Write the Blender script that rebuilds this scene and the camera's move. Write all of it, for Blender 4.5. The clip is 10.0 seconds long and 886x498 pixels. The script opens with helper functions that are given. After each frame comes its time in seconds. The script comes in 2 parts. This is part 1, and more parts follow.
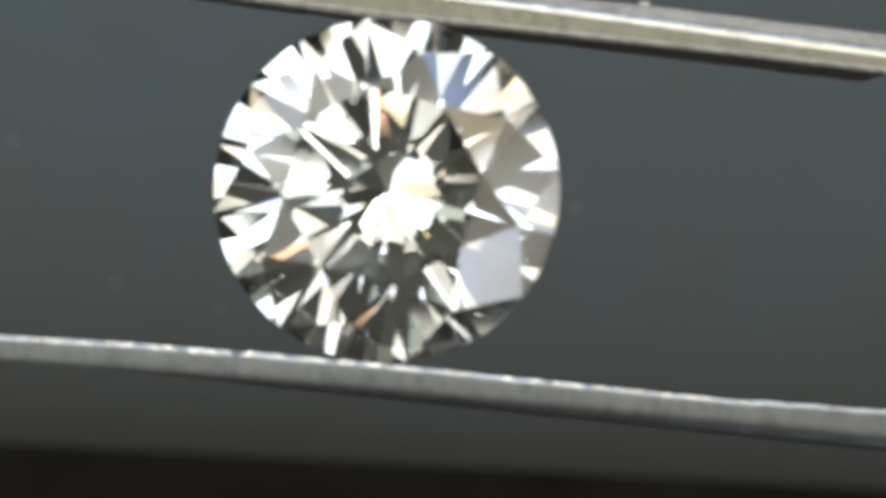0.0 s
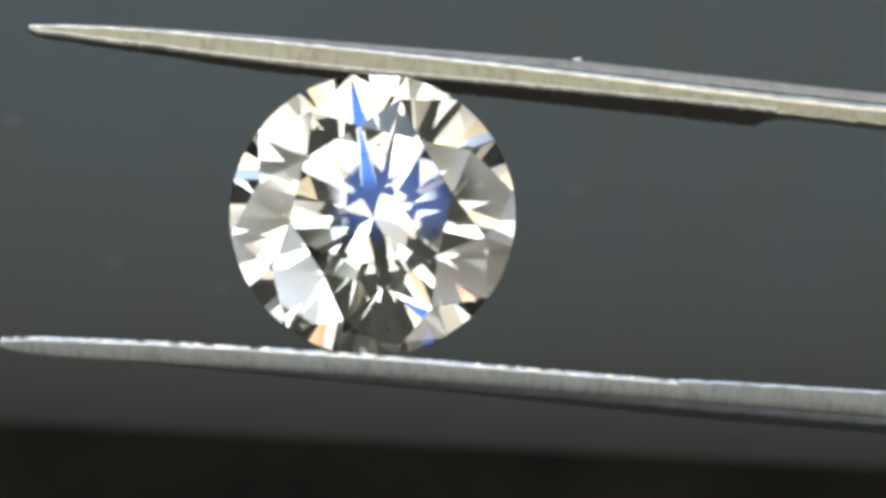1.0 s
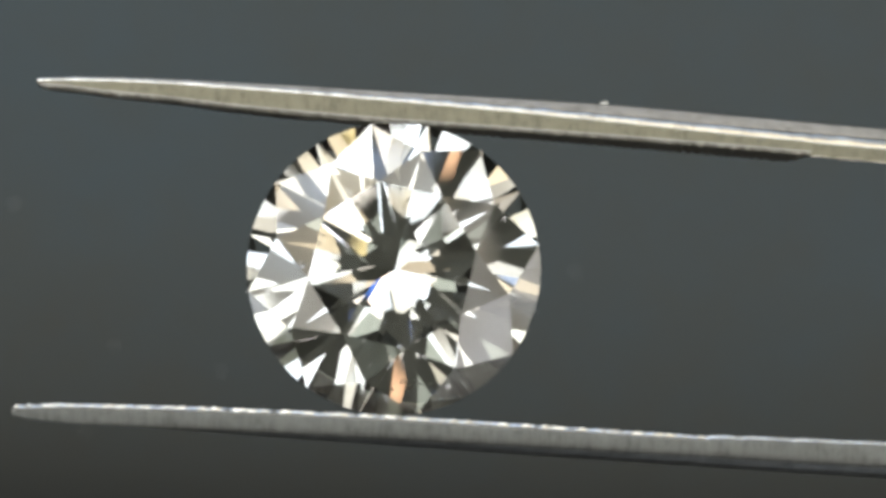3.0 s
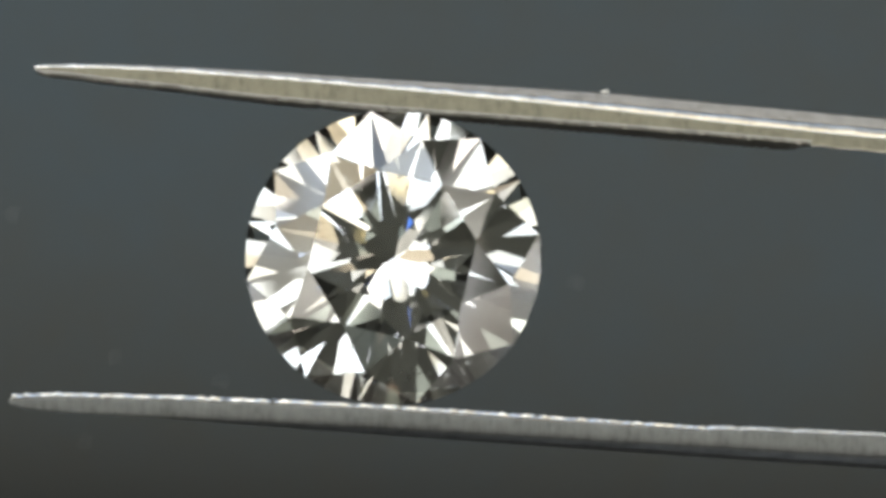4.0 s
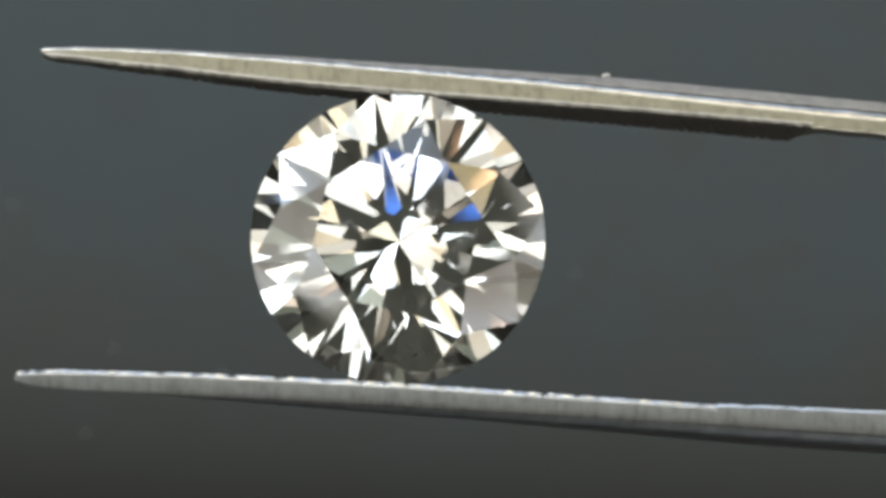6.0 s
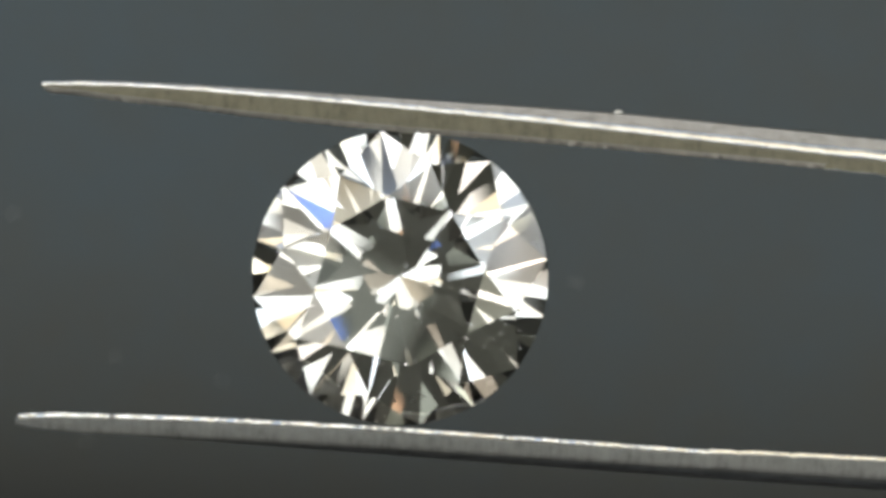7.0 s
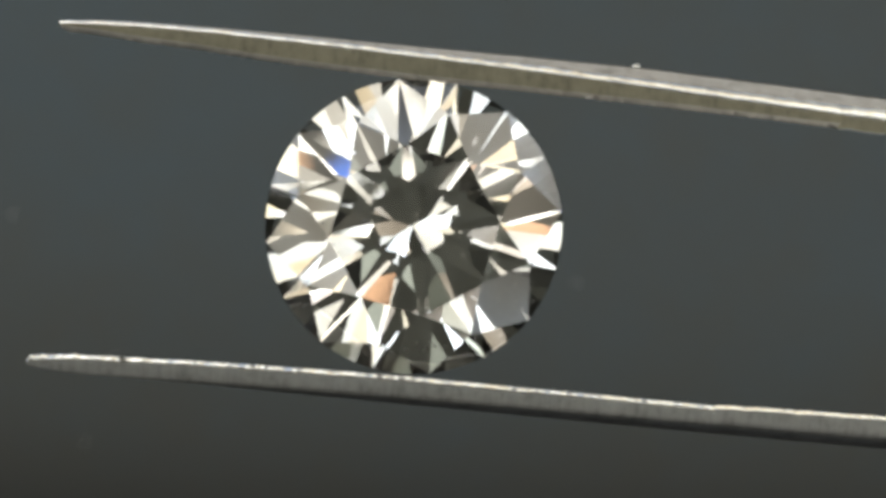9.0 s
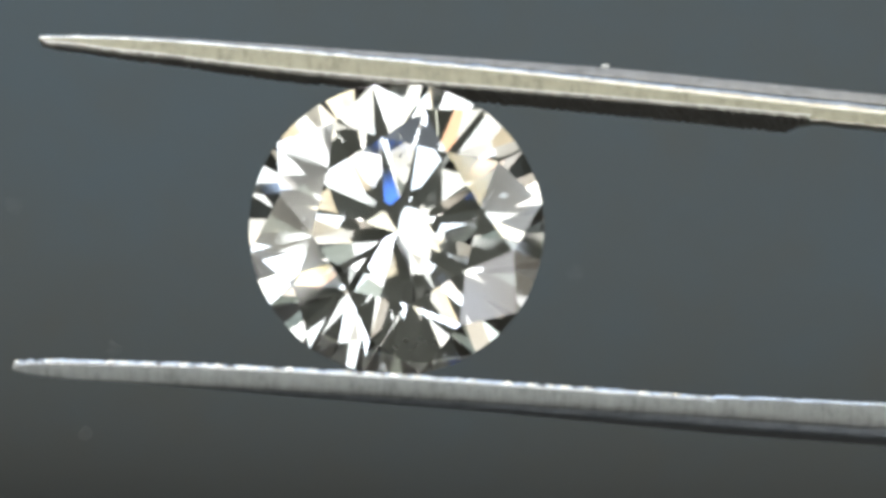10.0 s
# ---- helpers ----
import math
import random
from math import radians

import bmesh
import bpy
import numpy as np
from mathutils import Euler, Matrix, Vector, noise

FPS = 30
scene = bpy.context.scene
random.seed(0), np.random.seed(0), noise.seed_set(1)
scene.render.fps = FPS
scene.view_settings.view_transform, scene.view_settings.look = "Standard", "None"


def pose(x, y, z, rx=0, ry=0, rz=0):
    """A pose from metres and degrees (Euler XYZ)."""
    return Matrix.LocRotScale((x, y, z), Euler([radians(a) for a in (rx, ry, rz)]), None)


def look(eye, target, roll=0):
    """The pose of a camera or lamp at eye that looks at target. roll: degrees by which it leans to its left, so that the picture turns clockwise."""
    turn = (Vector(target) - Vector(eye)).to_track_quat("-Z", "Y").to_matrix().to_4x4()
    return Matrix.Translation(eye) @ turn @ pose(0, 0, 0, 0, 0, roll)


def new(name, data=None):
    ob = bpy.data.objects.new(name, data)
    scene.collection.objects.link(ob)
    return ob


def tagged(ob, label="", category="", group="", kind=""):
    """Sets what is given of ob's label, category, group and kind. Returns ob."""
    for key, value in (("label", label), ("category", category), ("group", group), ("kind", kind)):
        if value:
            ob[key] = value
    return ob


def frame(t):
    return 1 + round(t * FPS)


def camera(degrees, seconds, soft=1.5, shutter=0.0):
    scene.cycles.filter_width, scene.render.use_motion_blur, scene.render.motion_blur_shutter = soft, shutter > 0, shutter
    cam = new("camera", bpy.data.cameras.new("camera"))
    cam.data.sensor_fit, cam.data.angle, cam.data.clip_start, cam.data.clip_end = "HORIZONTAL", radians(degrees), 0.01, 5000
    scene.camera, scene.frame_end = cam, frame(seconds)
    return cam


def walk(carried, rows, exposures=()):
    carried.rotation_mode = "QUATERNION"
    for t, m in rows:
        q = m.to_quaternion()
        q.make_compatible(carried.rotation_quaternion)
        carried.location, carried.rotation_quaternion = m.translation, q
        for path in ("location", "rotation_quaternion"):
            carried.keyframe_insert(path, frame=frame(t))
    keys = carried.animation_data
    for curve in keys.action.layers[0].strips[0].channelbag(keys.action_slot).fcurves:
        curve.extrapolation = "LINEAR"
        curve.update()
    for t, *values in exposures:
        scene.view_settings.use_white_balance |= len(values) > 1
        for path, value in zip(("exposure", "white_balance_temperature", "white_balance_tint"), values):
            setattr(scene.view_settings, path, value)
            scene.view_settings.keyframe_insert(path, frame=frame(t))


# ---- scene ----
MM = 0.001
EYE = 0.095                      # height of the lens over the pad
STONE = 0.0441                   # distance from the lens to the stone

cam = camera(25, 10.0, soft=4.0, shutter=0.4)
cam.data.dof.use_dof, cam.data.dof.focus_distance, cam.data.dof.aperture_fstop = True, 0.0445, 120

# the lens nods a little in the hand: seconds, degrees
NOD = [(0.0, -2.10), (0.2, -2.20), (0.5, -2.00), (0.7, -2.00), (0.9, -2.50), (1.0, -2.70), (1.2, -3.70), (1.5, -2.90), (1.7, -2.60), (2.0, -2.00), (2.2, -0.90), (2.5, -0.50), (2.7, -0.40), (3.8, -0.10), (4.0, 0.00), (4.3, 0.00), (4.5, 0.00), (4.7, 0.00), (5.0, -0.10), (5.2, -0.25), (6.3, -0.25), (6.5, 0.00), (6.8, -0.01), (7.0, -0.02), (7.3, -0.03), (7.5, -0.04), (7.7, -0.05), (8.0, -0.20), (8.3, 0.00), (8.5, 0.00), (8.8, 0.00), (9.0, 0.00), (9.2, 0.00), (9.5, -0.15), (9.8, -0.25), (10.0, -0.25)]


def lens_at(t):
    for (t0, a0), (t1, a1) in zip(NOD, NOD[1:]):
        if t0 <= t <= t1:
            return pose(0, 0, EYE, a0 + (a1 - a0) * (t - t0) / (t1 - t0))


walk(cam, [(t, lens_at(t)) for t, _ in NOD],
     [(0, 0.26, 6330, 10), (0.5, 0.29, 6300, 10), (1.0, 0.31, 6330, 10), (2.0, 0.28, 6420, 10), (2.5, 0.16, 6500, 10), (4.5, 0.08, 6450, 10), (5.0, 0.08, 6450, 10), (6.3, 0.08, 6450, 10),
      (7.0, 0.08, 6480, 10), (7.5, 0.05, 6520, 10), (9.0, -0.08, 6650, 10), (9.5, 0.2, 6400, 10), (10.0, 0.5, 6150, 10)])


def held(t, x, y, z, rx, ry, rz):
    """The tweezers and the stone at t seconds: millimetres from the spot on which the lens is set, degrees."""
    return t, lens_at(t) @ pose(x * MM, y * MM, -STONE + z * MM, rx, ry, rz)


HELD = [
    held(0.0, -1.067, 1.107, 6.583, -4.96, -0.16, -1.60),
    held(0.2, -1.689, 1.073, 4.018, -3.54, 3.94, -1.36),
    held(0.5, -1.711, 0.403, 1.257, 0.17, 3.20, -2.00),
    held(0.7, -1.568, 0.604, 1.977, -0.30, 6.69, -1.81),
    held(0.9, -1.590, 0.745, -1.047, -7.55, 3.49, -0.46),
    held(1.0, -1.603, 0.809, -1.435, -10.19, 3.01, -0.09),
    held(1.2, -1.503, 1.175, -1.421, -14.63, 7.00, 0.67),
    held(1.5, -1.432, 0.805, -1.291, -11.11, 4.13, 0.12),
    held(1.7, -1.617, 0.613, -1.415, -7.06, 2.47, -0.72),
    held(2.0, -1.809, -0.038, -1.525, -2.10, 1.88, -1.04),
    held(2.2, -1.624, -1.105, -1.070, -0.50, 5.41, -0.85),
    held(2.5, -1.041, -0.314, -0.792, -5.69, 2.30, -0.21),
    held(2.7, -1.036, -0.355, -0.447, -6.52, 2.06, 0.10),
    held(3.8, -1.332, -0.279, 0.049, -8.17, 3.40, 0.63),
    held(4.0, -1.096, -0.183, 0.069, -6.10, 2.73, 0.22),
    held(4.3, -1.037, -0.530, 0.027, -0.06, 3.82, -0.75),
    held(4.5, -1.113, -0.665, 0.124, 0.25, 3.99, -0.81),
    held(4.7, -1.090, -0.705, 0.112, 0.17, 3.56, -0.86),
    held(5.0, -1.041, 0.086, -0.019, -8.82, 2.82, 0.35),
    held(5.2, -1.038, 0.323, -0.115, -10.95, 2.48, 0.76),
    held(6.3, -0.986, 0.144, -0.008, -10.08, 2.81, 0.72),
    held(6.5, -1.056, -0.202, 0.028, -4.85, 2.49, -0.26),
    held(6.8, -1.228, -0.488, 0.136, -0.08, 4.10, -0.93),
    held(7.0, -0.942, -0.644, 0.121, 0.58, 2.64, -1.00),
    held(7.3, -1.119, -0.104, 0.221, 1.65, 3.05, -1.69),
    held(7.5, -1.051, -0.111, 0.100, 1.36, 3.55, -1.60),
    held(7.7, -0.847, 0.298, 0.092, -2.30, 2.42, -1.12),
    held(8.0, -0.894, 0.614, 0.174, -4.27, 3.39, -1.00),
    held(8.3, -1.027, 0.030, 0.234, 0.81, 3.16, -1.75),
    held(8.5, -0.814, 0.017, 0.287, 0.91, 3.07, -1.99),
    held(8.8, -0.853, 0.130, 0.156, 2.81, 3.24, -2.48),
    held(9.0, -0.634, 0.475, 0.265, 2.51, 4.39, -2.36),
    held(9.2, -0.728, 0.481, 0.190, -1.06, 2.50, -1.58),
    held(9.5, -0.860, 0.314, 0.129, -3.76, 4.03, -1.08),
    held(9.8, -0.823, 0.592, 0.172, -8.92, 3.45, 0.03),
    held(10.0, -1.020, 0.472, 0.040, -10.15, 3.53, 0.48),
]

# ---- light ----
world = bpy.data.worlds.new("room_light")
scene.world = world
world.use_nodes = True
world.node_tree.nodes["Background"].inputs["Color"].default_value = (0.75, 0.85, 1.0, 1)
world.node_tree.nodes["Background"].inputs["Strength"].default_value = 0.05


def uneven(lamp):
    """Makes a lamp brighter and cooler or dimmer and warmer from place to place, to vary the facets it fills."""
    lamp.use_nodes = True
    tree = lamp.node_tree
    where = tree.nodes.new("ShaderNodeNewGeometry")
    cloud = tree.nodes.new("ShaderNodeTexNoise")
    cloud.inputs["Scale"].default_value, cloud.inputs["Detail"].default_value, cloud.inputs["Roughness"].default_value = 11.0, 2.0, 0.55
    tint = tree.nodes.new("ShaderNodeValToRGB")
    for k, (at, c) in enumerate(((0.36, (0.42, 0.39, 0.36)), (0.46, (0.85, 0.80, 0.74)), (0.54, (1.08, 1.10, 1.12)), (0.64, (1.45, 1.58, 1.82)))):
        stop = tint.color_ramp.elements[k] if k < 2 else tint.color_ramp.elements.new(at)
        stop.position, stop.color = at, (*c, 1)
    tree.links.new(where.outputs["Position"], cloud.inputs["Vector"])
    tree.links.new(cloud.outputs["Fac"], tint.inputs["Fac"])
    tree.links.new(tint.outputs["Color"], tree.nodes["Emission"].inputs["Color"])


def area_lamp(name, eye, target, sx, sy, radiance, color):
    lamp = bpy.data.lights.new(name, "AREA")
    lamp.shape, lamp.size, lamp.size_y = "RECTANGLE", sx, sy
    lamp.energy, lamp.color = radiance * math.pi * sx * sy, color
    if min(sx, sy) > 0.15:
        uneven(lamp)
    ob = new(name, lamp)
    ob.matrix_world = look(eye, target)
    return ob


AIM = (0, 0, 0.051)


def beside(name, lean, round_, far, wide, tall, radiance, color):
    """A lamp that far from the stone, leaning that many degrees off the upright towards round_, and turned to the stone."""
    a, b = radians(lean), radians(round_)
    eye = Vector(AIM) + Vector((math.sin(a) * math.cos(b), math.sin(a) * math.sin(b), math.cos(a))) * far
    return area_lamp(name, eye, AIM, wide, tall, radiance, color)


# what the stone and the steel mirror: unseen light panels added round the far and the left side, a desk lamp, and small
# added fill lamps
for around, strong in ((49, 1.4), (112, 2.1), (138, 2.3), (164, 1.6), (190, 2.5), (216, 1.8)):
    beside("arc_panel_light", 32.5, around, 0.90, 0.23, 0.27, strong, (0.98, 1.0, 0.97) if around != 164 else (1.0, 0.90, 0.72))
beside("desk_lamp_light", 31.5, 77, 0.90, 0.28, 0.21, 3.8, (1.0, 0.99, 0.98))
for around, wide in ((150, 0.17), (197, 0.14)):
    beside("upper_panel_light", 20.0, around, 0.90, wide, 0.09, 1.7, (0.98, 1.0, 0.97))
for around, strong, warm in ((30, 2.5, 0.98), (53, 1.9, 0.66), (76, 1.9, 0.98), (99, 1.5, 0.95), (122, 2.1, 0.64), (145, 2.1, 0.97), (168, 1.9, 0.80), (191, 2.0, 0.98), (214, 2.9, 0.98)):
    beside("middle_panel_light", 50, around, 0.90, 0.28, 0.27, strong, (0.98, warm ** 0.35, 0.98 * warm))
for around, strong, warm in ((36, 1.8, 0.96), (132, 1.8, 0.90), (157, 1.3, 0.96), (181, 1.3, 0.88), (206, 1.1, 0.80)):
    beside("lower_panel_light", 67, around, 0.90, 0.35, 0.26, strong, (0.98, warm ** 0.35, 0.98 * warm))
# added blue panel: gives the upper bevel the blue line of lens fringing
beside("blue_fringe_light", 70, 85, 0.90, 0.84, 0.34, 1.2, (0.62, 0.75, 1.0))
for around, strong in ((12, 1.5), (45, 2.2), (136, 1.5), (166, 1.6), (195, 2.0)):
    beside("level_panel_light", 82, around, 1.50, 0.66, 0.36, strong, (0.98, 1.0, 1.0))
# unseen fill lamps, added to brighten the stone's right, lower and darkest facets
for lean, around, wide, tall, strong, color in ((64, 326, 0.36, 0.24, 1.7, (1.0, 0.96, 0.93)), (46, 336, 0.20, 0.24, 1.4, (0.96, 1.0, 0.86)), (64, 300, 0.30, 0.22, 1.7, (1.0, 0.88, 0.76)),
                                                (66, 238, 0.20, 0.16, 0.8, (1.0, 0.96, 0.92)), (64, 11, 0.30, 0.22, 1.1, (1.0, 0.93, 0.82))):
    beside("rear_fill_light", lean, around, 0.90, wide, tall, strong, color)
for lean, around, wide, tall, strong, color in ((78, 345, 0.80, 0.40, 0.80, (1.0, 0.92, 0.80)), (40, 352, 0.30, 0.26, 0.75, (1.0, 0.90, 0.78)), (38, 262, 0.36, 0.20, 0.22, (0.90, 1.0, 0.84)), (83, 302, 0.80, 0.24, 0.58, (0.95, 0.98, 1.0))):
    beside("pale_fill_light", lean, around, 1.20, wide, tall, strong, color)
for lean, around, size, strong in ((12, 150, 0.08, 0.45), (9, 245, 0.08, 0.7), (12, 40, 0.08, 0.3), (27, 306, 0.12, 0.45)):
    beside("dim_fill_light", lean, around, 0.90, size, size, strong, (0.92, 1.0, 0.88))
# small coloured lamps added in place of dispersion, for the stone's fire
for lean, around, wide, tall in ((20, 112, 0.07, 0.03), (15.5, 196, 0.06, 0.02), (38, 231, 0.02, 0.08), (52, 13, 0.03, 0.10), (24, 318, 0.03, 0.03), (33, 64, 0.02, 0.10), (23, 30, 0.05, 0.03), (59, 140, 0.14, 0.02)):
    beside("orange_fire_light", lean, around, 0.90, wide, tall, 1.6, (1.0, 0.58, 0.34))
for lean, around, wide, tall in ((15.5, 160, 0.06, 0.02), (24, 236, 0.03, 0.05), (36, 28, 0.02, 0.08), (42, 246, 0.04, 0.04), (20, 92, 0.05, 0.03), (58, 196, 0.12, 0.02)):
    beside("blue_fire_light", lean, around, 0.90, wide, tall, 1.5, (0.08, 0.26, 1.0))
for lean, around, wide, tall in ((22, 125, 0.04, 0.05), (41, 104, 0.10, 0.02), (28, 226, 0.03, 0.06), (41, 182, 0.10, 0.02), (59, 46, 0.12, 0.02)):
    beside("amber_fire_light", lean, around, 0.90, wide, tall, 1.7, (1.0, 0.80, 0.38))
# unseen lamp aimed upwards, added so the dark facets mirror a lit ceiling
area_lamp("ceiling_fill_light", (0.45, -0.85, 0.75), (0.45, -0.85, 1.9), 0.6, 0.6, 1.15, (1.0, 0.98, 0.92))


# ---- materials ----
def material(name):
    m = bpy.data.materials.new(name)
    m.use_nodes = True
    nt = m.node_tree
    return m, nt.nodes, nt.links, nt.nodes["Principled BSDF"]


def add(nodes, kind, **values):
    n = nodes.new(kind)
    for key, value in values.items():
        n.inputs[key].default_value = value
    return n


def ramp(nodes, links, source, stops):
    r = nodes.new("ShaderNodeValToRGB")
    while len(r.color_ramp.elements) < len(stops):
        r.color_ramp.elements.new(0.5)
    for e, (at, c) in zip(r.color_ramp.elements, stops):
        e.position, e.color = at, (c if len(c) == 4 else (*c, 1))
    links.new(source, r.inputs["Fac"])
    return r.outputs["Color"]


def stretched(nodes, links, sx, sy, sz):
    tc = nodes.new("ShaderNodeTexCoord")
    mp = nodes.new("ShaderNodeMapping")
    mp.inputs["Scale"].default_value = (sx, sy, sz)
    links.new(tc.outputs["Object"], mp.inputs["Vector"])
    return mp.outputs["Vector"]


def bumped(nodes, links, height, strength, distance, normal_to):
    b = add(nodes, "ShaderNodeBump", Strength=strength, Distance=distance)
    links.new(height, b.inputs["Height"])
    links.new(b.outputs["Normal"], normal_to)


def steel(name, base, rough, across):
    """Ground steel: fine scratches across the blade, patches of wear."""
    m, nodes, links, p = material(name)
    fine = add(nodes, "ShaderNodeTexNoise", Scale=1.0, Detail=5.0, Roughness=0.7)
    links.new(stretched(nodes, links, *across), fine.inputs["Vector"])
    worn = add(nodes, "ShaderNodeTexNoise", Scale=3200.0, Detail=6.0, Roughness=0.65)
    links.new(stretched(nodes, links, 1, 1, 1), worn.inputs["Vector"])
    both = nodes.new("ShaderNodeMath")
    both.operation = "ADD"
    links.new(fine.outputs["Fac"], both.inputs[0])
    links.new(worn.outputs["Fac"], both.inputs[1])
    half = nodes.new("ShaderNodeMath")
    half.operation, half.inputs[1].default_value = "MULTIPLY", 0.5
    links.new(both.outputs["Value"], half.inputs[0])
    c = ramp(nodes, links, half.outputs["Value"], [(0.36, tuple(v * 0.62 for v in base)), (0.50, tuple(v * 0.90 for v in base)), (0.66, tuple(min(1.0, v * 1.08) for v in base))])
    links.new(c, p.inputs["Base Color"])
    r = nodes.new("ShaderNodeMapRange")
    r.inputs["To Min"].default_value, r.inputs["To Max"].default_value = rough - 0.05, rough + 0.08
    links.new(fine.outputs["Fac"], r.inputs["Value"])
    links.new(r.outputs["Result"], p.inputs["Roughness"])
    p.inputs["Metallic"].default_value = 1.0
    bumped(nodes, links, half.outputs["Value"], 0.22, 0.00005, p.inputs["Normal"])
    return m


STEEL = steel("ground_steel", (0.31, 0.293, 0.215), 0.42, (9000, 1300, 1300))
# copy for the lower blade, cooler reflected light put into its base colour
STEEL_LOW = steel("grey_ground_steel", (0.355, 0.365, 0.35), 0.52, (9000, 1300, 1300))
# polished bevel; its highlight is helped by a far lighter base colour
STEEL_EDGE = steel("highlit_polished_edge_steel", (0.78, 0.77, 0.72), 0.15, (3000, 9000, 9000))
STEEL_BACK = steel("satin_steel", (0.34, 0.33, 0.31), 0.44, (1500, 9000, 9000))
# worn lower edge, base colour lightened to put glints along it
STEEL_RIM = steel("highlit_worn_edge_steel", (0.82, 0.82, 0.78), 0.22, (3000, 9000, 9000))
# copy for the lower blade's underside, its shade put into the base colour
STEEL_UNDER = steel("shaded_under_steel", (0.30, 0.32, 0.33), 0.38, (1500, 9000, 9000))
STEEL_GRIP = steel("grip_steel", (0.52, 0.50, 0.45), 0.34, (5000, 5000, 5000))


def diamond_material():
    m, nodes, links, p = material("diamond")
    g = add(nodes, "ShaderNodeBsdfGlass", Color=(0.997, 0.996, 0.984, 1), Roughness=0.0, IOR=2.417)
    links.new(g.outputs["BSDF"], nodes["Material Output"].inputs["Surface"])
    nodes.remove(p)
    return m


DIAMOND = diamond_material()


def pad_material():
    m, nodes, links, p = material("dark_grey_felt")
    big = add(nodes, "ShaderNodeTexNoise", Scale=38.0, Detail=2.0)
    links.new(stretched(nodes, links, 1, 1, 1), big.inputs["Vector"])
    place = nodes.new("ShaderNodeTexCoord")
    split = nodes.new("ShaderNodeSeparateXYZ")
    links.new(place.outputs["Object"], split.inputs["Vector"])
    # colour turns warmer and slightly darker towards the felt's front
    warmer_front = add(nodes, "ShaderNodeMapRange", **{"From Min": -0.013, "From Max": 0.002, "To Min": -0.25, "To Max": 0.06})
    links.new(split.outputs["Y"], warmer_front.inputs["Value"])
    small = add(nodes, "ShaderNodeTexNoise", Scale=260.0, Detail=4.0, Roughness=0.7)
    links.new(stretched(nodes, links, 1, 1, 1), small.inputs["Vector"])
    mixed = nodes.new("ShaderNodeMix")
    mixed.inputs[0].default_value = 0.45
    links.new(big.outputs["Fac"], mixed.inputs[2])
    links.new(small.outputs["Fac"], mixed.inputs[3])
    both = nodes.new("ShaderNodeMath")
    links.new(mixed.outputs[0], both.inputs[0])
    links.new(warmer_front.outputs["Result"], both.inputs[1])
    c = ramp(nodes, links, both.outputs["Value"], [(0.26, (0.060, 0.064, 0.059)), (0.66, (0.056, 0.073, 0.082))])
    links.new(c, p.inputs["Base Color"])
    p.inputs["Roughness"].default_value = 0.95
    grain = add(nodes, "ShaderNodeTexNoise", Scale=2500.0, Detail=3.0)
    links.new(stretched(nodes, links, 1, 1, 1), grain.inputs["Vector"])
    bumped(nodes, links, grain.outputs["Fac"], 0.1, 0.0002, p.inputs["Normal"])
    return m


def plain_material(name, base, rough, scale, spread=0.12):
    m, nodes, links, p = material(name)
    n = add(nodes, "ShaderNodeTexNoise", Scale=scale, Detail=6.0)
    links.new(stretched(nodes, links, 1, 1, 1), n.inputs["Vector"])
    c = ramp(nodes, links, n.outputs["Fac"], [(0.3, tuple(v * (1 - spread) for v in base)), (0.7, tuple(min(1, v * (1 + spread)) for v in base))])
    links.new(c, p.inputs["Base Color"])
    p.inputs["Roughness"].default_value = rough
    bumped(nodes, links, n.outputs["Fac"], 0.15, 0.002, p.inputs["Normal"])
    return m


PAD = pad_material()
WOOD = plain_material("brown_desk_wood", (0.0130, 0.0110, 0.0082), 0.7, 90.0, 0.6)
WOOD.node_tree.nodes["Principled BSDF"].inputs["Specular IOR Level"].default_value = 0.15
WALL = plain_material("wall_paint", (0.55, 0.56, 0.50), 0.9, 6.0, 0.05)
# south wall darkened to stand for the viewer's dark body in reflections
VIEWER_SHADE = plain_material("viewer_shade_paint", (0.16, 0.16, 0.15), 0.9, 6.0, 0.1)
CEILING = plain_material("ceiling_paint", (0.50, 0.51, 0.45), 0.9, 6.0, 0.05)
FLOOR = plain_material("floor_boards", (0.085, 0.072, 0.055), 0.6, 9.0, 0.25)
FEATHER = plain_material("feather", (0.30, 0.30, 0.28), 0.5, 6000.0, 0.3)
LINT = plain_material("lint", (0.7, 0.7, 0.66), 0.8, 4000.0, 0.1)


# ---- building ----
def part(name, bm, mat, parent=None, label="", smooth=False):
    me = bpy.data.meshes.new(name)
    bm.to_mesh(me)
    bm.free()
    for m in mat if isinstance(mat, tuple) else (mat,):
        me.materials.append(m)
    if smooth:
        for poly in me.polygons:
            poly.use_smooth = True
        me.set_sharp_from_angle(angle=radians(22))
    ob = new(name, me)
    if parent:
        ob.parent = parent
    return tagged(ob, label)


def box(bm, x0, y0, z0, x1, y1, z1, bevel=0.0):
    geo = bmesh.ops.create_cube(bm, size=1)
    for v in geo["verts"]:
        v.co = Vector(((x0 + x1) / 2 + v.co.x * (x1 - x0), (y0 + y1) / 2 + v.co.y * (y1 - y0), (z0 + z1) / 2 + v.co.z * (z1 - z0)))
    if bevel:
        edges = list({e for v in geo["verts"] for e in v.link_edges})
        bmesh.ops.bevel(bm, geom=edges, offset=bevel, segments=2, affect="EDGES")


def slab(name, mat, label, category, *corners, bevel=0.0, kind="structure"):
    bm = bmesh.new()
    box(bm, *corners, bevel=bevel)
    return tagged(part(name, bm, mat), label, category, kind=kind)


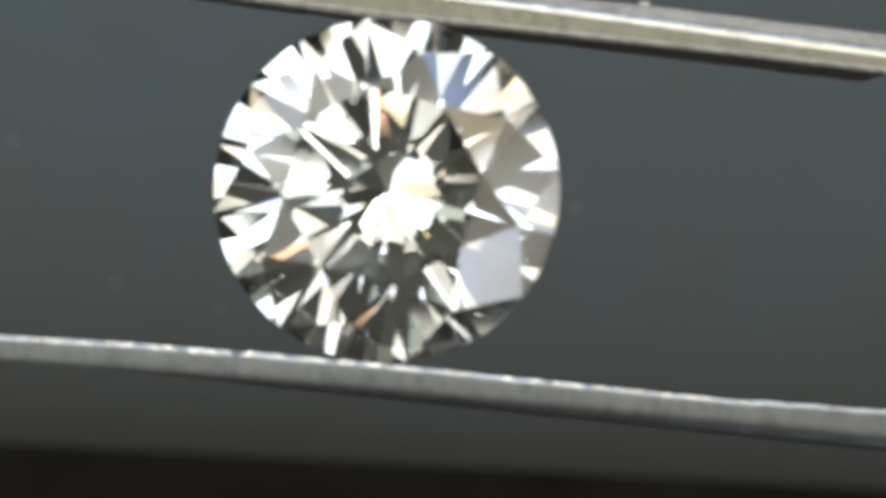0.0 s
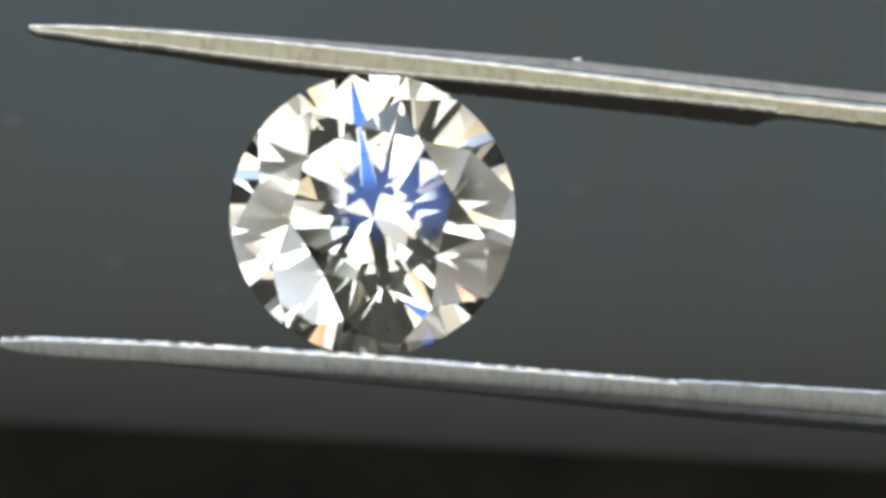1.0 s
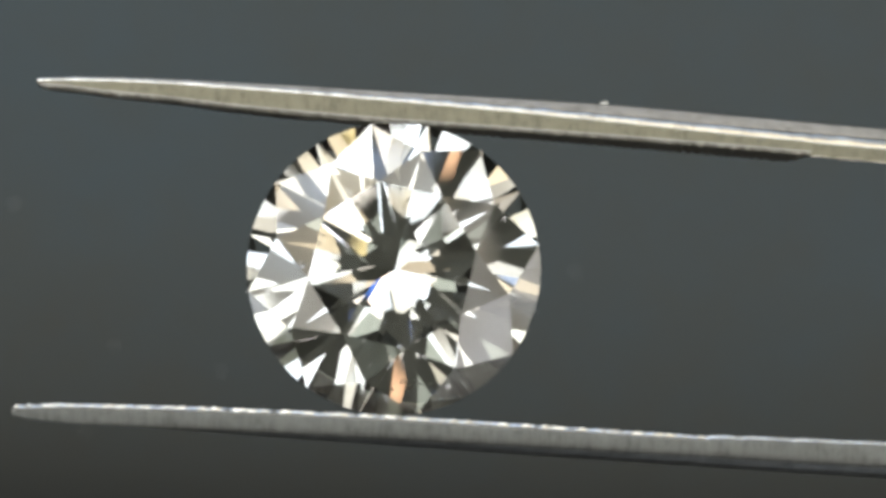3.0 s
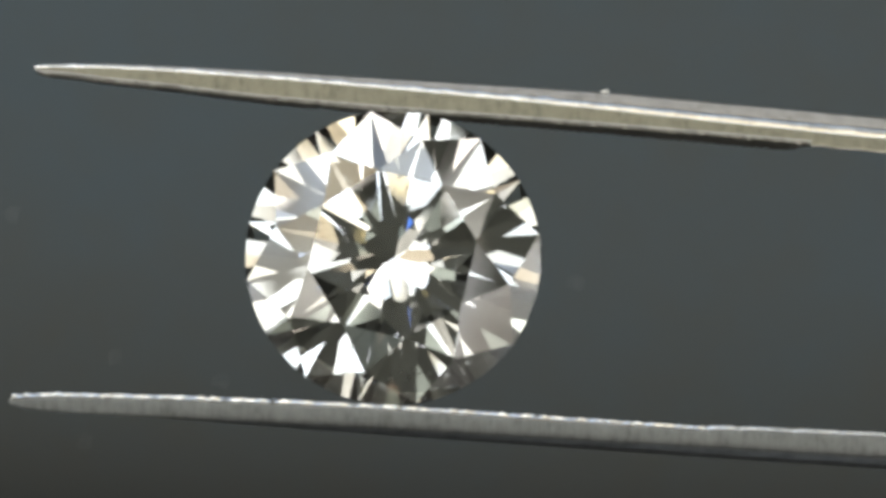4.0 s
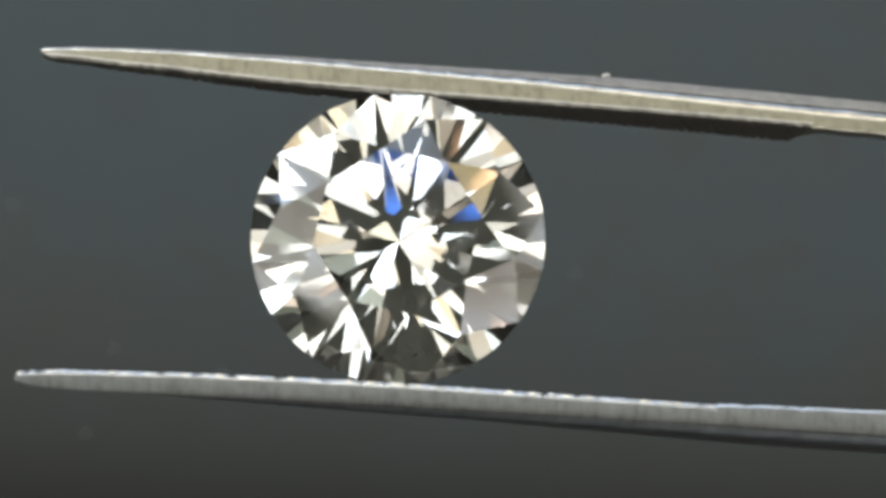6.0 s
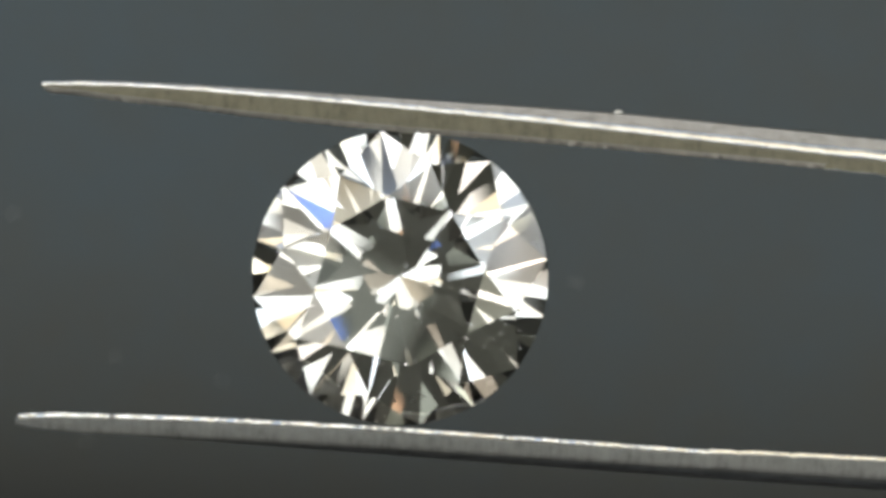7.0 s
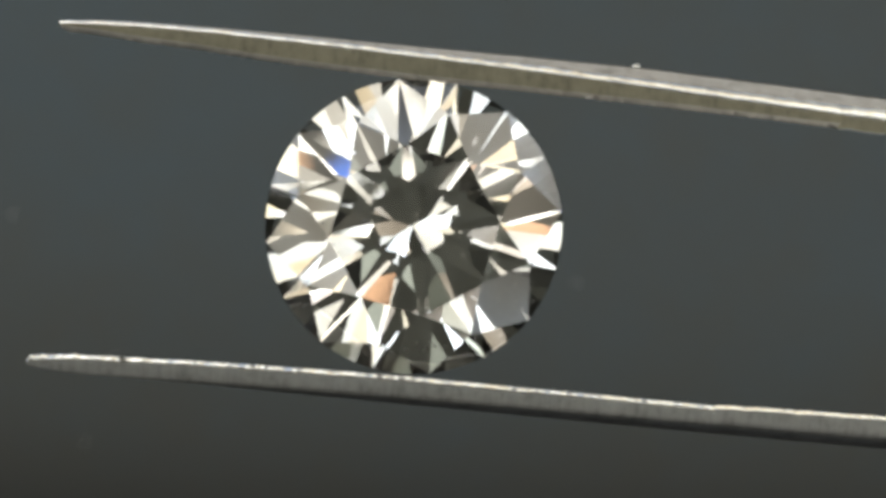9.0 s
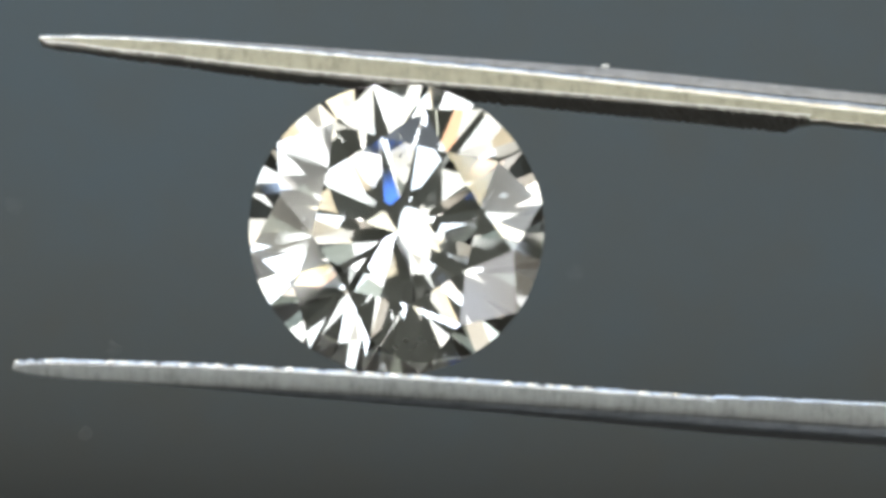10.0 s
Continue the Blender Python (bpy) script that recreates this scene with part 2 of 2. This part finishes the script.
# ---- the room ----
slab("floor", FLOOR, "dark brown boarded floor under the desk", "floor", -2.0, -2.0, -0.85, 2.0, 2.0, -0.78)
slab("ceiling", CEILING, "plain grey painted ceiling above the desk", "ceiling", -2.0, -2.0, 1.9, 2.0, 2.0, 2.0)
slab("wall_north", WALL, "plain off-white painted wall behind the desk", "wall", -2.0, 2.0, -0.85, 2.0, 2.1, 2.0)
slab("wall_south", VIEWER_SHADE, "plain unseen wall, darkened in place of the viewer", "wall", -2.0, -2.1, -0.85, 2.0, -2.0, 2.0)
slab("wall_east", WALL, "plain off-white painted wall", "wall", 2.0, -2.1, -0.85, 2.1, 2.1, 2.0)
slab("wall_west", WALL, "plain off-white painted wall", "wall", -2.1, -2.1, -0.85, -2.0, 2.1, 2.0)

desk = tagged(new("desk"), "brown wooden desk under the dark pad", "desk")
bm = bmesh.new()
box(bm, -0.7, -0.4, -0.085, 0.7, 0.4, -0.055, 0.003)
part("desktop", bm, WOOD, desk)
for lx in (-0.66, 0.66):
    for ly in (-0.36, 0.36):
        bm = bmesh.new()
        box(bm, lx - 0.025, ly - 0.025, -0.78, lx + 0.025, ly + 0.025, -0.085, 0.003)
        part("leg", bm, WOOD, desk)

SKEW = pose(0, 0, 0, rz=-3)       # riser and felt lie a little askew to the lens
slab("riser", WOOD, "low dark brown wooden riser standing on the desk", "riser", -0.2, 0.0108, -0.055, 0.2, 0.16, -0.0018, bevel=0.0002, kind="").matrix_world = SKEW


BENDS = ((50.0, 14), (26.0, 32), (17.5, 80), (5.0, 90))      # the felt's roll over the edge: radius in millimetres, up to which slope


def felt_line(start):
    """The upper side of the felt, from where it leaves the riser down to where it hangs: y and z in metres."""
    y, z, slope, line = start, 0.0, 0.0, []
    for radius, until in BENDS:
        while slope < until - 0.5:
            slope += 1.5
            y -= radius * MM * math.cos(radians(slope)) * radians(1.5)
            z -= radius * MM * math.sin(radians(slope)) * radians(1.5)
            line.append((y, z))
    return line


def felt_height(x, y):
    y = (SKEW.inverted() @ Vector((x, y, 0))).y
    line = [(1.0, 0.0), (0.0108, 0.0)] + felt_line(0.0108)
    for (y0, z0), (y1, z1) in zip(line, line[1:]):
        if y1 <= y <= y0:
            return z0 + (z1 - z0) * (y0 - y) / (y0 - y1)
    return line[-1][1]


def draped_sheet(half, back, start, drop, thick):
    """A sheet lying flat that rolls down over the riser's front edge."""
    line = [(back + (start - back) * i / 6, 0.0) for i in range(7)] + felt_line(start)
    line.append((line[-1][0], line[-1][1] - drop))
    bm = bmesh.new()
    rows = []
    for i, (y, z) in enumerate(line):
        (ya, za), (yb, zb) = line[max(0, i - 1)], line[min(len(line) - 1, i + 1)]
        down = Vector((0, zb - za, ya - yb)).normalized() * -thick
        if down.z > 0:
            down = -down
        rows.append([bm.verts.new(p) for p in ((-half, y, z), (half, y, z), (half, y + abs(down.y), z + down.z), (-half, y + abs(down.y), z + down.z))])
    for a, b in zip(rows, rows[1:]):
        for j in range(4):
            bm.faces.new((a[j - 1], a[j], b[j], b[j - 1]))
    bm.faces.new(rows[0])
    bm.faces.new(rows[-1])
    bmesh.ops.recalc_face_normals(bm, faces=bm.faces)
    return bm


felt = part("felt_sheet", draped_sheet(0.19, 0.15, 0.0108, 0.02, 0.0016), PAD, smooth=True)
felt.matrix_world = SKEW
tagged(felt, "dark grey felt sheet on the riser, rolled over its edge", "felt sheet")


def lint(x, y, z, size):
    bm = bmesh.new()
    bmesh.ops.create_icosphere(bm, subdivisions=1, radius=size)
    for v in bm.verts:
        v.co = Vector((v.co.x * 1.6, v.co.y, v.co.z * 0.5)) * (1 + 0.5 * noise.noise(v.co * 9000)) + Vector((x, y, z))
    return tagged(part("lint", bm, LINT), "tiny pale fleck on the dark felt, standing for a lens spot", "lint", "flecks of lint")


# flecks laid on the felt in place of dirt spots on the lens
for x, y, size in ((6.4, -1.6, 0.05), (-16.2, -5.3, 0.05), (-20.7, 1.7, 0.055), (-18.2, -9.8, 0.045), (-11.0, -6.6, 0.045)):
    lint(x * MM, y * MM, felt_height(x * MM, y * MM) + 0.03 * MM, size * MM)


# ---- the stone ----
SEAT = pose(0, 0, 0, 2.3, -2.6)      # the stone sits a little askew in the grip


def brilliant(radius, turn):
    """A round brilliant: table, 8 bezels, 8 stars, 16 upper halves, girdle, 8 mains, 16 lower halves."""
    girdle, crown, pavilion, table, star, lower = 0.035, radians(34.2), radians(41.75), 0.568, 0.58, 0.828
    c16, c8 = math.cos(radians(11.25)), math.cos(radians(22.5))
    top = girdle / 2
    z_table = top + (1 - table) * math.tan(crown)
    edge = table * c8
    r_star = edge + star * (1 - edge)
    z_star = top + (1 - r_star * c8) * math.tan(crown)
    star_tilt = math.atan((z_table - z_star) / (r_star - edge))
    upper_tilt = math.atan((z_star - top) / (c16 * (1 - r_star)))
    r_low = 1 - lower
    lower_tilt = math.atan((1 - r_low * c8) * math.tan(pavilion) / (c16 * (1 - r_low)))
    planes = [((0, 0, z_table), (0, 0, 1))]
    rough = random.Random(7)

    def ring(count, first, tilt, sign, r, r_az, z):
        for k in range(count):
            az = radians(first + 360 / count * k + turn)
            lean, aside = tilt + radians(rough.uniform(-0.12, 0.12)), az + radians(rough.uniform(-0.25, 0.25))
            n = Vector((math.sin(lean) * math.cos(aside), math.sin(lean) * math.sin(aside), sign * math.cos(lean)))
            q = az + radians(r_az if k % 2 == 0 else -r_az)
            planes.append(((r * math.cos(q), r * math.sin(q), z), n))

    ring(8, 0, crown, 1, 1, 0, top)
    ring(8, 22.5, star_tilt, 1, edge, 0, z_table)
    ring(16, 11.25, upper_tilt, 1, 1, -11.25, top)
    ring(8, 0, pavilion, -1, 1, 0, -top)
    ring(16, 11.25, lower_tilt, -1, 1, -11.25, -top)
    sides = 96
    for k in range(sides):
        az = radians(360 / sides * (k + 0.5) + turn)
        planes.append(((math.cos(az), math.sin(az), 0), Vector((math.cos(az), math.sin(az), 0))))
    planes = [(Vector(co), Vector(no).normalized()) for co, no in planes]
    shells = {name: bmesh.new() for name in ("table", "crown", "pavilion", "girdle")}
    for number, (co, no) in enumerate(planes):
        bm = shells["table" if number == 0 else "crown" if number < 33 else "pavilion" if number < 57 else "girdle"]
        u = no.orthogonal().normalized()
        v = no.cross(u)
        poly = [co + 4 * (a * u + b * v) for a, b in ((1, 1), (-1, 1), (-1, -1), (1, -1))]
        for c2, n2 in planes:
            if n2 is no or not poly:
                continue
            far = [(p - c2).dot(n2) for p in poly]
            kept = []
            for i, p in enumerate(poly):
                d, e, q = far[i - 1], far[i], poly[i - 1]
                if (d > 1e-6) != (e > 1e-6):
                    kept.append(q + (p - q) * (d / (d - e)))
                if e <= 1e-6:
                    kept.append(p)
            poly = kept
        if len(poly) > 2:
            bm.faces.new([bm.verts.new(p * radius) for p in poly])
    for bm in shells.values():
        bmesh.ops.remove_doubles(bm, verts=bm.verts, dist=radius * 2e-4)
        bmesh.ops.dissolve_degenerate(bm, edges=bm.edges, dist=radius * 1e-4)
        for f in bm.faces:
            f.normal_update()
            if f.normal.dot(f.calc_center_median()) < 0:
                f.normal_flip()
    return shells


stone = new("diamond")
for name, bm in brilliant(3.25 * MM, 8.4).items():
    part(name, bm, DIAMOND, stone)
grains = random.Random(11)


def flake(bm, at, size, flat):
    """A small uneven grain, thin along its own z, turned at random."""
    turn = Euler([grains.uniform(0, math.pi) for _ in range(3)]).to_matrix()
    geo = bmesh.ops.create_icosphere(bm, subdivisions=1, radius=size)
    for v in geo["verts"]:
        v.co = Vector(at) + turn @ (Vector((v.co.x * 1.5, v.co.y, v.co.z * flat)) * (1 + 0.5 * noise.noise(v.co * 20000 + Vector(at) * 5000)))


bm = bmesh.new()
for _ in range(22):
    aside, r = radians(grains.gauss(0, 10)), grains.uniform(0.70, 0.95)
    az = aside + radians(8.3 - 45)
    lift = 0.0225 + (1 - r * math.cos(aside)) * math.tan(radians(34.2)) + 0.002
    flake(bm, [3.25 * MM * v for v in (r * math.cos(az), r * math.sin(az), lift)], grains.uniform(0.008, 0.02) * MM, 0.6)
flake(bm, [3.25 * MM * v for v in (-0.61, 0.02, 0.0225 + 0.39 * math.tan(radians(34.2)) + 0.012)], 0.03 * MM, 0.7)
part("dust", bm, LINT, stone, "pale specks of dust on the facets")
for x, y, z, size in ((0.30, -2.42, -0.15, 0.06), (0.52, -2.30, -0.22, 0.05), (0.12, -2.20, -0.30, 0.045), (0.40, -2.10, -0.40, 0.05), (-0.10, -2.45, -0.12, 0.04), (0.75, -2.35, -0.10, 0.035)):
    bm = bmesh.new()
    flake(bm, (x * MM, y * MM, z * MM), size * MM, 0.25)
    part("inclusion", bm, FEATHER, stone, "grey feather inside the stone")
tagged(stone, "clear faceted round brilliant diamond gripped between steel tweezers", "diamond")


# ---- the tweezers ----
def curve_at(x, xs, ys):
    """Straight runs between the knots; the last run goes on."""
    for i in range(len(xs) - 1):
        if x <= xs[i + 1] or i == len(xs) - 2:
            return ys[i] + (ys[i + 1] - ys[i]) * (x - xs[i]) / (xs[i + 1] - xs[i])


UP_X = [-7.70, -7.45, -7.1, -6.1, -4.9, -3.7, -2.48, 0.0, 2.55, 5.1, 7.75, 10.4]
UP_OUT = [4.05, 4.08, 4.09, 4.10, 4.07, 4.01, 3.95, 3.80, 3.65, 3.475, 3.275, 3.09]
UP_IN = [3.88, 3.83, 3.81, 3.70, 3.60, 3.47, 3.36, 3.19, 3.05, 2.90, 2.73, 2.54]
UP_RIDGE = [4.01, 4.08, 4.11, 4.13, 4.12, 4.09, 4.06, 3.98, 3.91, 3.83, 3.655, 3.47]
LO_X = [-8.14, -7.8, -7.2, -4.85, -2.45, 0.0, 2.5, 5.05, 7.0, 7.6, 10.3]
LO_OUT = [-3.20, -3.30, -3.37, -3.50, -3.64, -3.79, -3.945, -4.11, -4.23, -4.28, -4.46]
LO_IN = [-2.99, -2.96, -2.945, -3.005, -3.11, -3.245, -3.425, -3.60, -3.745, -3.755, -3.885]
LO_RIDGE = [-3.195, -3.26, -3.33, -3.52, -3.76, -3.985, -4.21, -4.43, -4.60, -4.65, -4.86]
WIDE_X = [-8.2, -7.4, -6.3, -3.8, -1.2, 2.7, 5.4, 8.0, 12.0, 30.0, 60.0, 130.0, 150.0]
WIDE = [0.44, 0.67, 0.87, 1.21, 1.48, 2.07, 2.30, 2.5, 2.6, 5.0, 9.0, 9.0, 8.0]


def front(x):
    """How far the blade's ground edge stands towards the lens."""
    near = 0.30 - 0.115 * x
    return near if x < 12 else near + (curve_at(x, WIDE_X, WIDE) - 2.6) / 2


BEVEL_X, BEVEL = [-8.0, -4.0, 0.0, 5.0, 10.0, 151.0], [0.05, 0.06, 0.08, 0.14, 0.20, 0.20]
LEAN = 0.105                     # the inner faces draw apart behind the ground edge
RECESS = 0.10


def blade(bm, xs, inner, outer, ridge, side, pad_end):
    """A blade swept from the tip to the joint; side is +1 for the one on the +y side."""
    stations = sorted({*np.arange(-8.0, 12.0, 0.16).round(3), *np.arange(12.0, 151.0, 4.0), xs[0]})
    rings = []
    for x in (s for s in stations if s >= xs[0]):
        w, zf = curve_at(x, WIDE_X, WIDE), front(x)
        i, o, r = (curve_at(x, xs, ys) for ys in (inner, outer, ridge))
        r = o + (0.77 if side > 0 else 0.67) * (r - o)
        wear = 0.006 * noise.noise((x * 2.3, side * 7, 0)) if x < 14 else 0
        if pad_end < x < 14:
            i += side * 0.05 * max(0.0, noise.noise((x * 3.3, 4.0, side)))
        if x < pad_end:
            i += side * min(RECESS, 0.4 * abs(o - i))
        k, tall = min(1.0, w / 2.0), abs(o - i)
        zb = zf - w
        o += wear
        lift = side * 0.28 * max(0.0, min(1.0, (x - pad_end) / 0.8 + 0.2))
        slope = 0.4 if side < 0 and x > pad_end else 0.0
        ring = [(i, zf - 0.012 - 0.05 * slope), (i + side * (0.015 + 0.13 * slope), zf), (i + side * (0.03 + 0.13 * slope), zf)]
        if side > 0:
            bw = min(curve_at(x, BEVEL_X, BEVEL), 0.4 * tall) + wear
            dent = 1 + (1.0 if x < 1 else 0.35) * noise.noise((x * 3.1, 2.0, 5.0)) + 0.45 * noise.noise((x * 9.0, 1.0, 5.0))
            ring += [(o - 1.15 * bw, zf), (o - bw, zf), (o - 0.55 * bw, zf - 0.12 * bw * dent), (o - 0.2 * bw, zf - 0.25 * bw * dent), (o, zf - 0.42 * bw * dent)]
        else:
            # the ground face leans back at the tip and rolls into the underside behind it
            full = max(0.0, min(1.0, (x + 7.0) / 6.0))
            dip, e = (0.30 - 0.21 * full) * tall, 0.05 * tall + 0.33 * tall * full
            for a in (16, 34, 52, 70, 86):
                f = 1 - (0.3 + 0.2 * full) * (1 - math.sin(radians(a)))
                ring.append((i + f * (o - i), zf - dip * f - e * (1 - math.cos(radians(a)))))
            dip += e - 0.035
        if side > 0:
            d, z1 = r - o, zf - 0.42 * bw * dent
            ring += [(o + d * 0.5, z1 - 0.12 * d), (o + d * 0.88, z1 - 0.25 * d), (r, z1 - 0.5 * d - 0.01)]
        else:
            d = (r - o) * (1.0 - 0.011 * (min(x, 12) + 8))
            r = o + d
            ring += [(o + d * 0.5, zf - dip - 0.035 + 0.45 * d), (o + d * 0.8, zf - dip - 0.035 + 0.85 * d), (r, zf - dip - 0.045 + 1.3 * d)]
        if side < 0:
            r = min(r + (0.17 - 0.09 * max(0.0, min(1.0, x / 8))) * k, i - 0.3 * tall)      # the blade thins towards its far side
            ring.append((r, zb + 0.34 * k))
        far = i + side * LEAN * w + lift
        if side < 0:
            far = max(far, r + 0.25 * k)
        ring += [(r, zb + 0.3 * k if side > 0 else zb + 0.16 * k), (r - side * 0.1 * k, zb + 0.1 * k),
                 (r - side * 0.2 * k, zb), (far + side * 0.04 * k, zb), (far, zb + 0.08 * k)]
        rings.append([bm.verts.new((x * MM, y * MM, z * MM)) for y, z in ring])
    for a, b in zip(rings, rings[1:]):
        for j in range(len(a)):
            f = bm.faces.new((a[j], a[j - 1], b[j - 1], b[j]))
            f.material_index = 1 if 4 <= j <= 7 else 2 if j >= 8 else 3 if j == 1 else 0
    bm.faces.new(rings[0])
    bm.faces.new(rings[-1])
    bmesh.ops.recalc_face_normals(bm, faces=bm.faces)
    return bm


def grip(xs, inner, outer, side, start, pad_end):
    """The knurled pad on a blade's inner face: crossed rows of small teeth, chipped along the edge."""
    bm = bmesh.new()
    nx, nz = int((pad_end - start) / 0.03), 64
    rows = []
    for a in range(nx + 1):
        x = start + (pad_end - start) * a / nx
        w, zf = curve_at(x, WIDE_X, WIDE), front(x)
        i, o = curve_at(x, xs, inner), curve_at(x, xs, outer)
        deep, k = min(RECESS, 0.4 * abs(o - i)), min(1.0, abs(o - i) / 0.3)
        row = []
        for b in range(nz + 1):
            z = zf - (0.008 + 0.03 * max(0.0, 0.5 + 1.3 * noise.noise((x * 4.0, side * 9.0, 2.0)))) * k - (w - 0.10) * b / nz
            bent = 0.10 * noise.noise((x * 1.3, z * 1.3, side * 4.0))
            u, v = (x + z / 3 + bent) / 0.21, (x - z + bent) / 0.34
            tooth = 0.75 * (abs(u % 1 - 0.5) * 2) ** 2 + 0.3 * (abs(v % 1 - 0.5) * 2) ** 4
            y = i + side * 0.09 * tooth * (0.15 if b < 3 else 0.75 + 0.9 * noise.noise((x * 2.7, z * 2.7, side * 6.0)))
            chip = noise.noise((x * 2.2, side * 3.0, z * 0.8))
            y += side * (0.05 * max(0.0, chip - 0.12) * (0.25 if b < 4 else 1.0) + 0.008 * noise.noise((x * 6, 4.0, z * 6)))
            if b < 5:
                y += side * 0.014 * abs(math.sin(math.pi * x / 0.30 + 2.5 * noise.noise((x * 0.9, side * 2.0, 8.0))))
            if b in (0, nz) or a in (0, nx):
                y = i + side * (deep + 0.02) if b == nz or a in (0, nx) else y + side * 0.01
            y += side * LEAN * (zf - z)
            row.append(bm.verts.new((x * MM, y * MM, z * MM)))
        worn = side * 0.012 * noise.noise((x * 6, side * 5.0, 1.0))
        edge = bm.verts.new((x * MM, row[0].co.y + (side * 0.06 * k + worn) * MM, (zf + 0.003) * MM))
        lip = bm.verts.new((x * MM, (i + side * (deep + 0.03)) * MM, (zf + 0.003) * MM))
        rows.append([lip, edge] + row)
    for a, b in zip(rows, rows[1:]):
        for j in range(len(a) - 1):
            bm.faces.new((a[j], a[j + 1], b[j + 1], b[j])).material_index = 1 if j < 3 and side < 0 else 0
    bmesh.ops.recalc_face_normals(bm, faces=bm.faces)
    return bm


def tweezers_thing():
    top = tagged(new("tweezers"), "worn steel gem tweezers with knurled pointed tips holding the stone", "tweezers")
    for name, xs, inner, outer, ridge, side, start, end in (
            ("blade", UP_X, UP_IN, UP_OUT, UP_RIDGE, 1, -7.65, 9.6), ("blade", LO_X, LO_IN, LO_OUT, LO_RIDGE, -1, -8.1, 7.0)):
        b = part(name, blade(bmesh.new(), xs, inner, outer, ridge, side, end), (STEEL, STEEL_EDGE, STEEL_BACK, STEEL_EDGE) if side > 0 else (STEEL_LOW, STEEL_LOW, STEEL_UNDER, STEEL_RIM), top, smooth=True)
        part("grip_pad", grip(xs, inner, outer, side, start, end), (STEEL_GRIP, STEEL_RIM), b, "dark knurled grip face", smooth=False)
    bm = bmesh.new()
    box(bm, 136 * MM, -11.4 * MM, -20.5 * MM, 152 * MM, -6.6 * MM, -14.0 * MM, 0.4 * MM)
    part("joint", bm, STEEL, top)
    bm = bmesh.new()
    bmesh.ops.create_icosphere(bm, subdivisions=2, radius=0.045 * MM)
    for v in bm.verts:
        v.co = Vector((v.co.x * 2.4, v.co.y * 0.9, v.co.z)) * (1 + 0.4 * noise.noise(v.co * 30000)) + Vector((4.82 * MM, 3.775 * MM, -0.40 * MM))
    part("lint_speck", bm, LINT, top, "pale speck of lint on the steel")
    return top


tweezers = tweezers_thing()


def motions():
    walk(tweezers, HELD)
    walk(stone, [(t, m @ SEAT) for t, m in HELD])


motions()
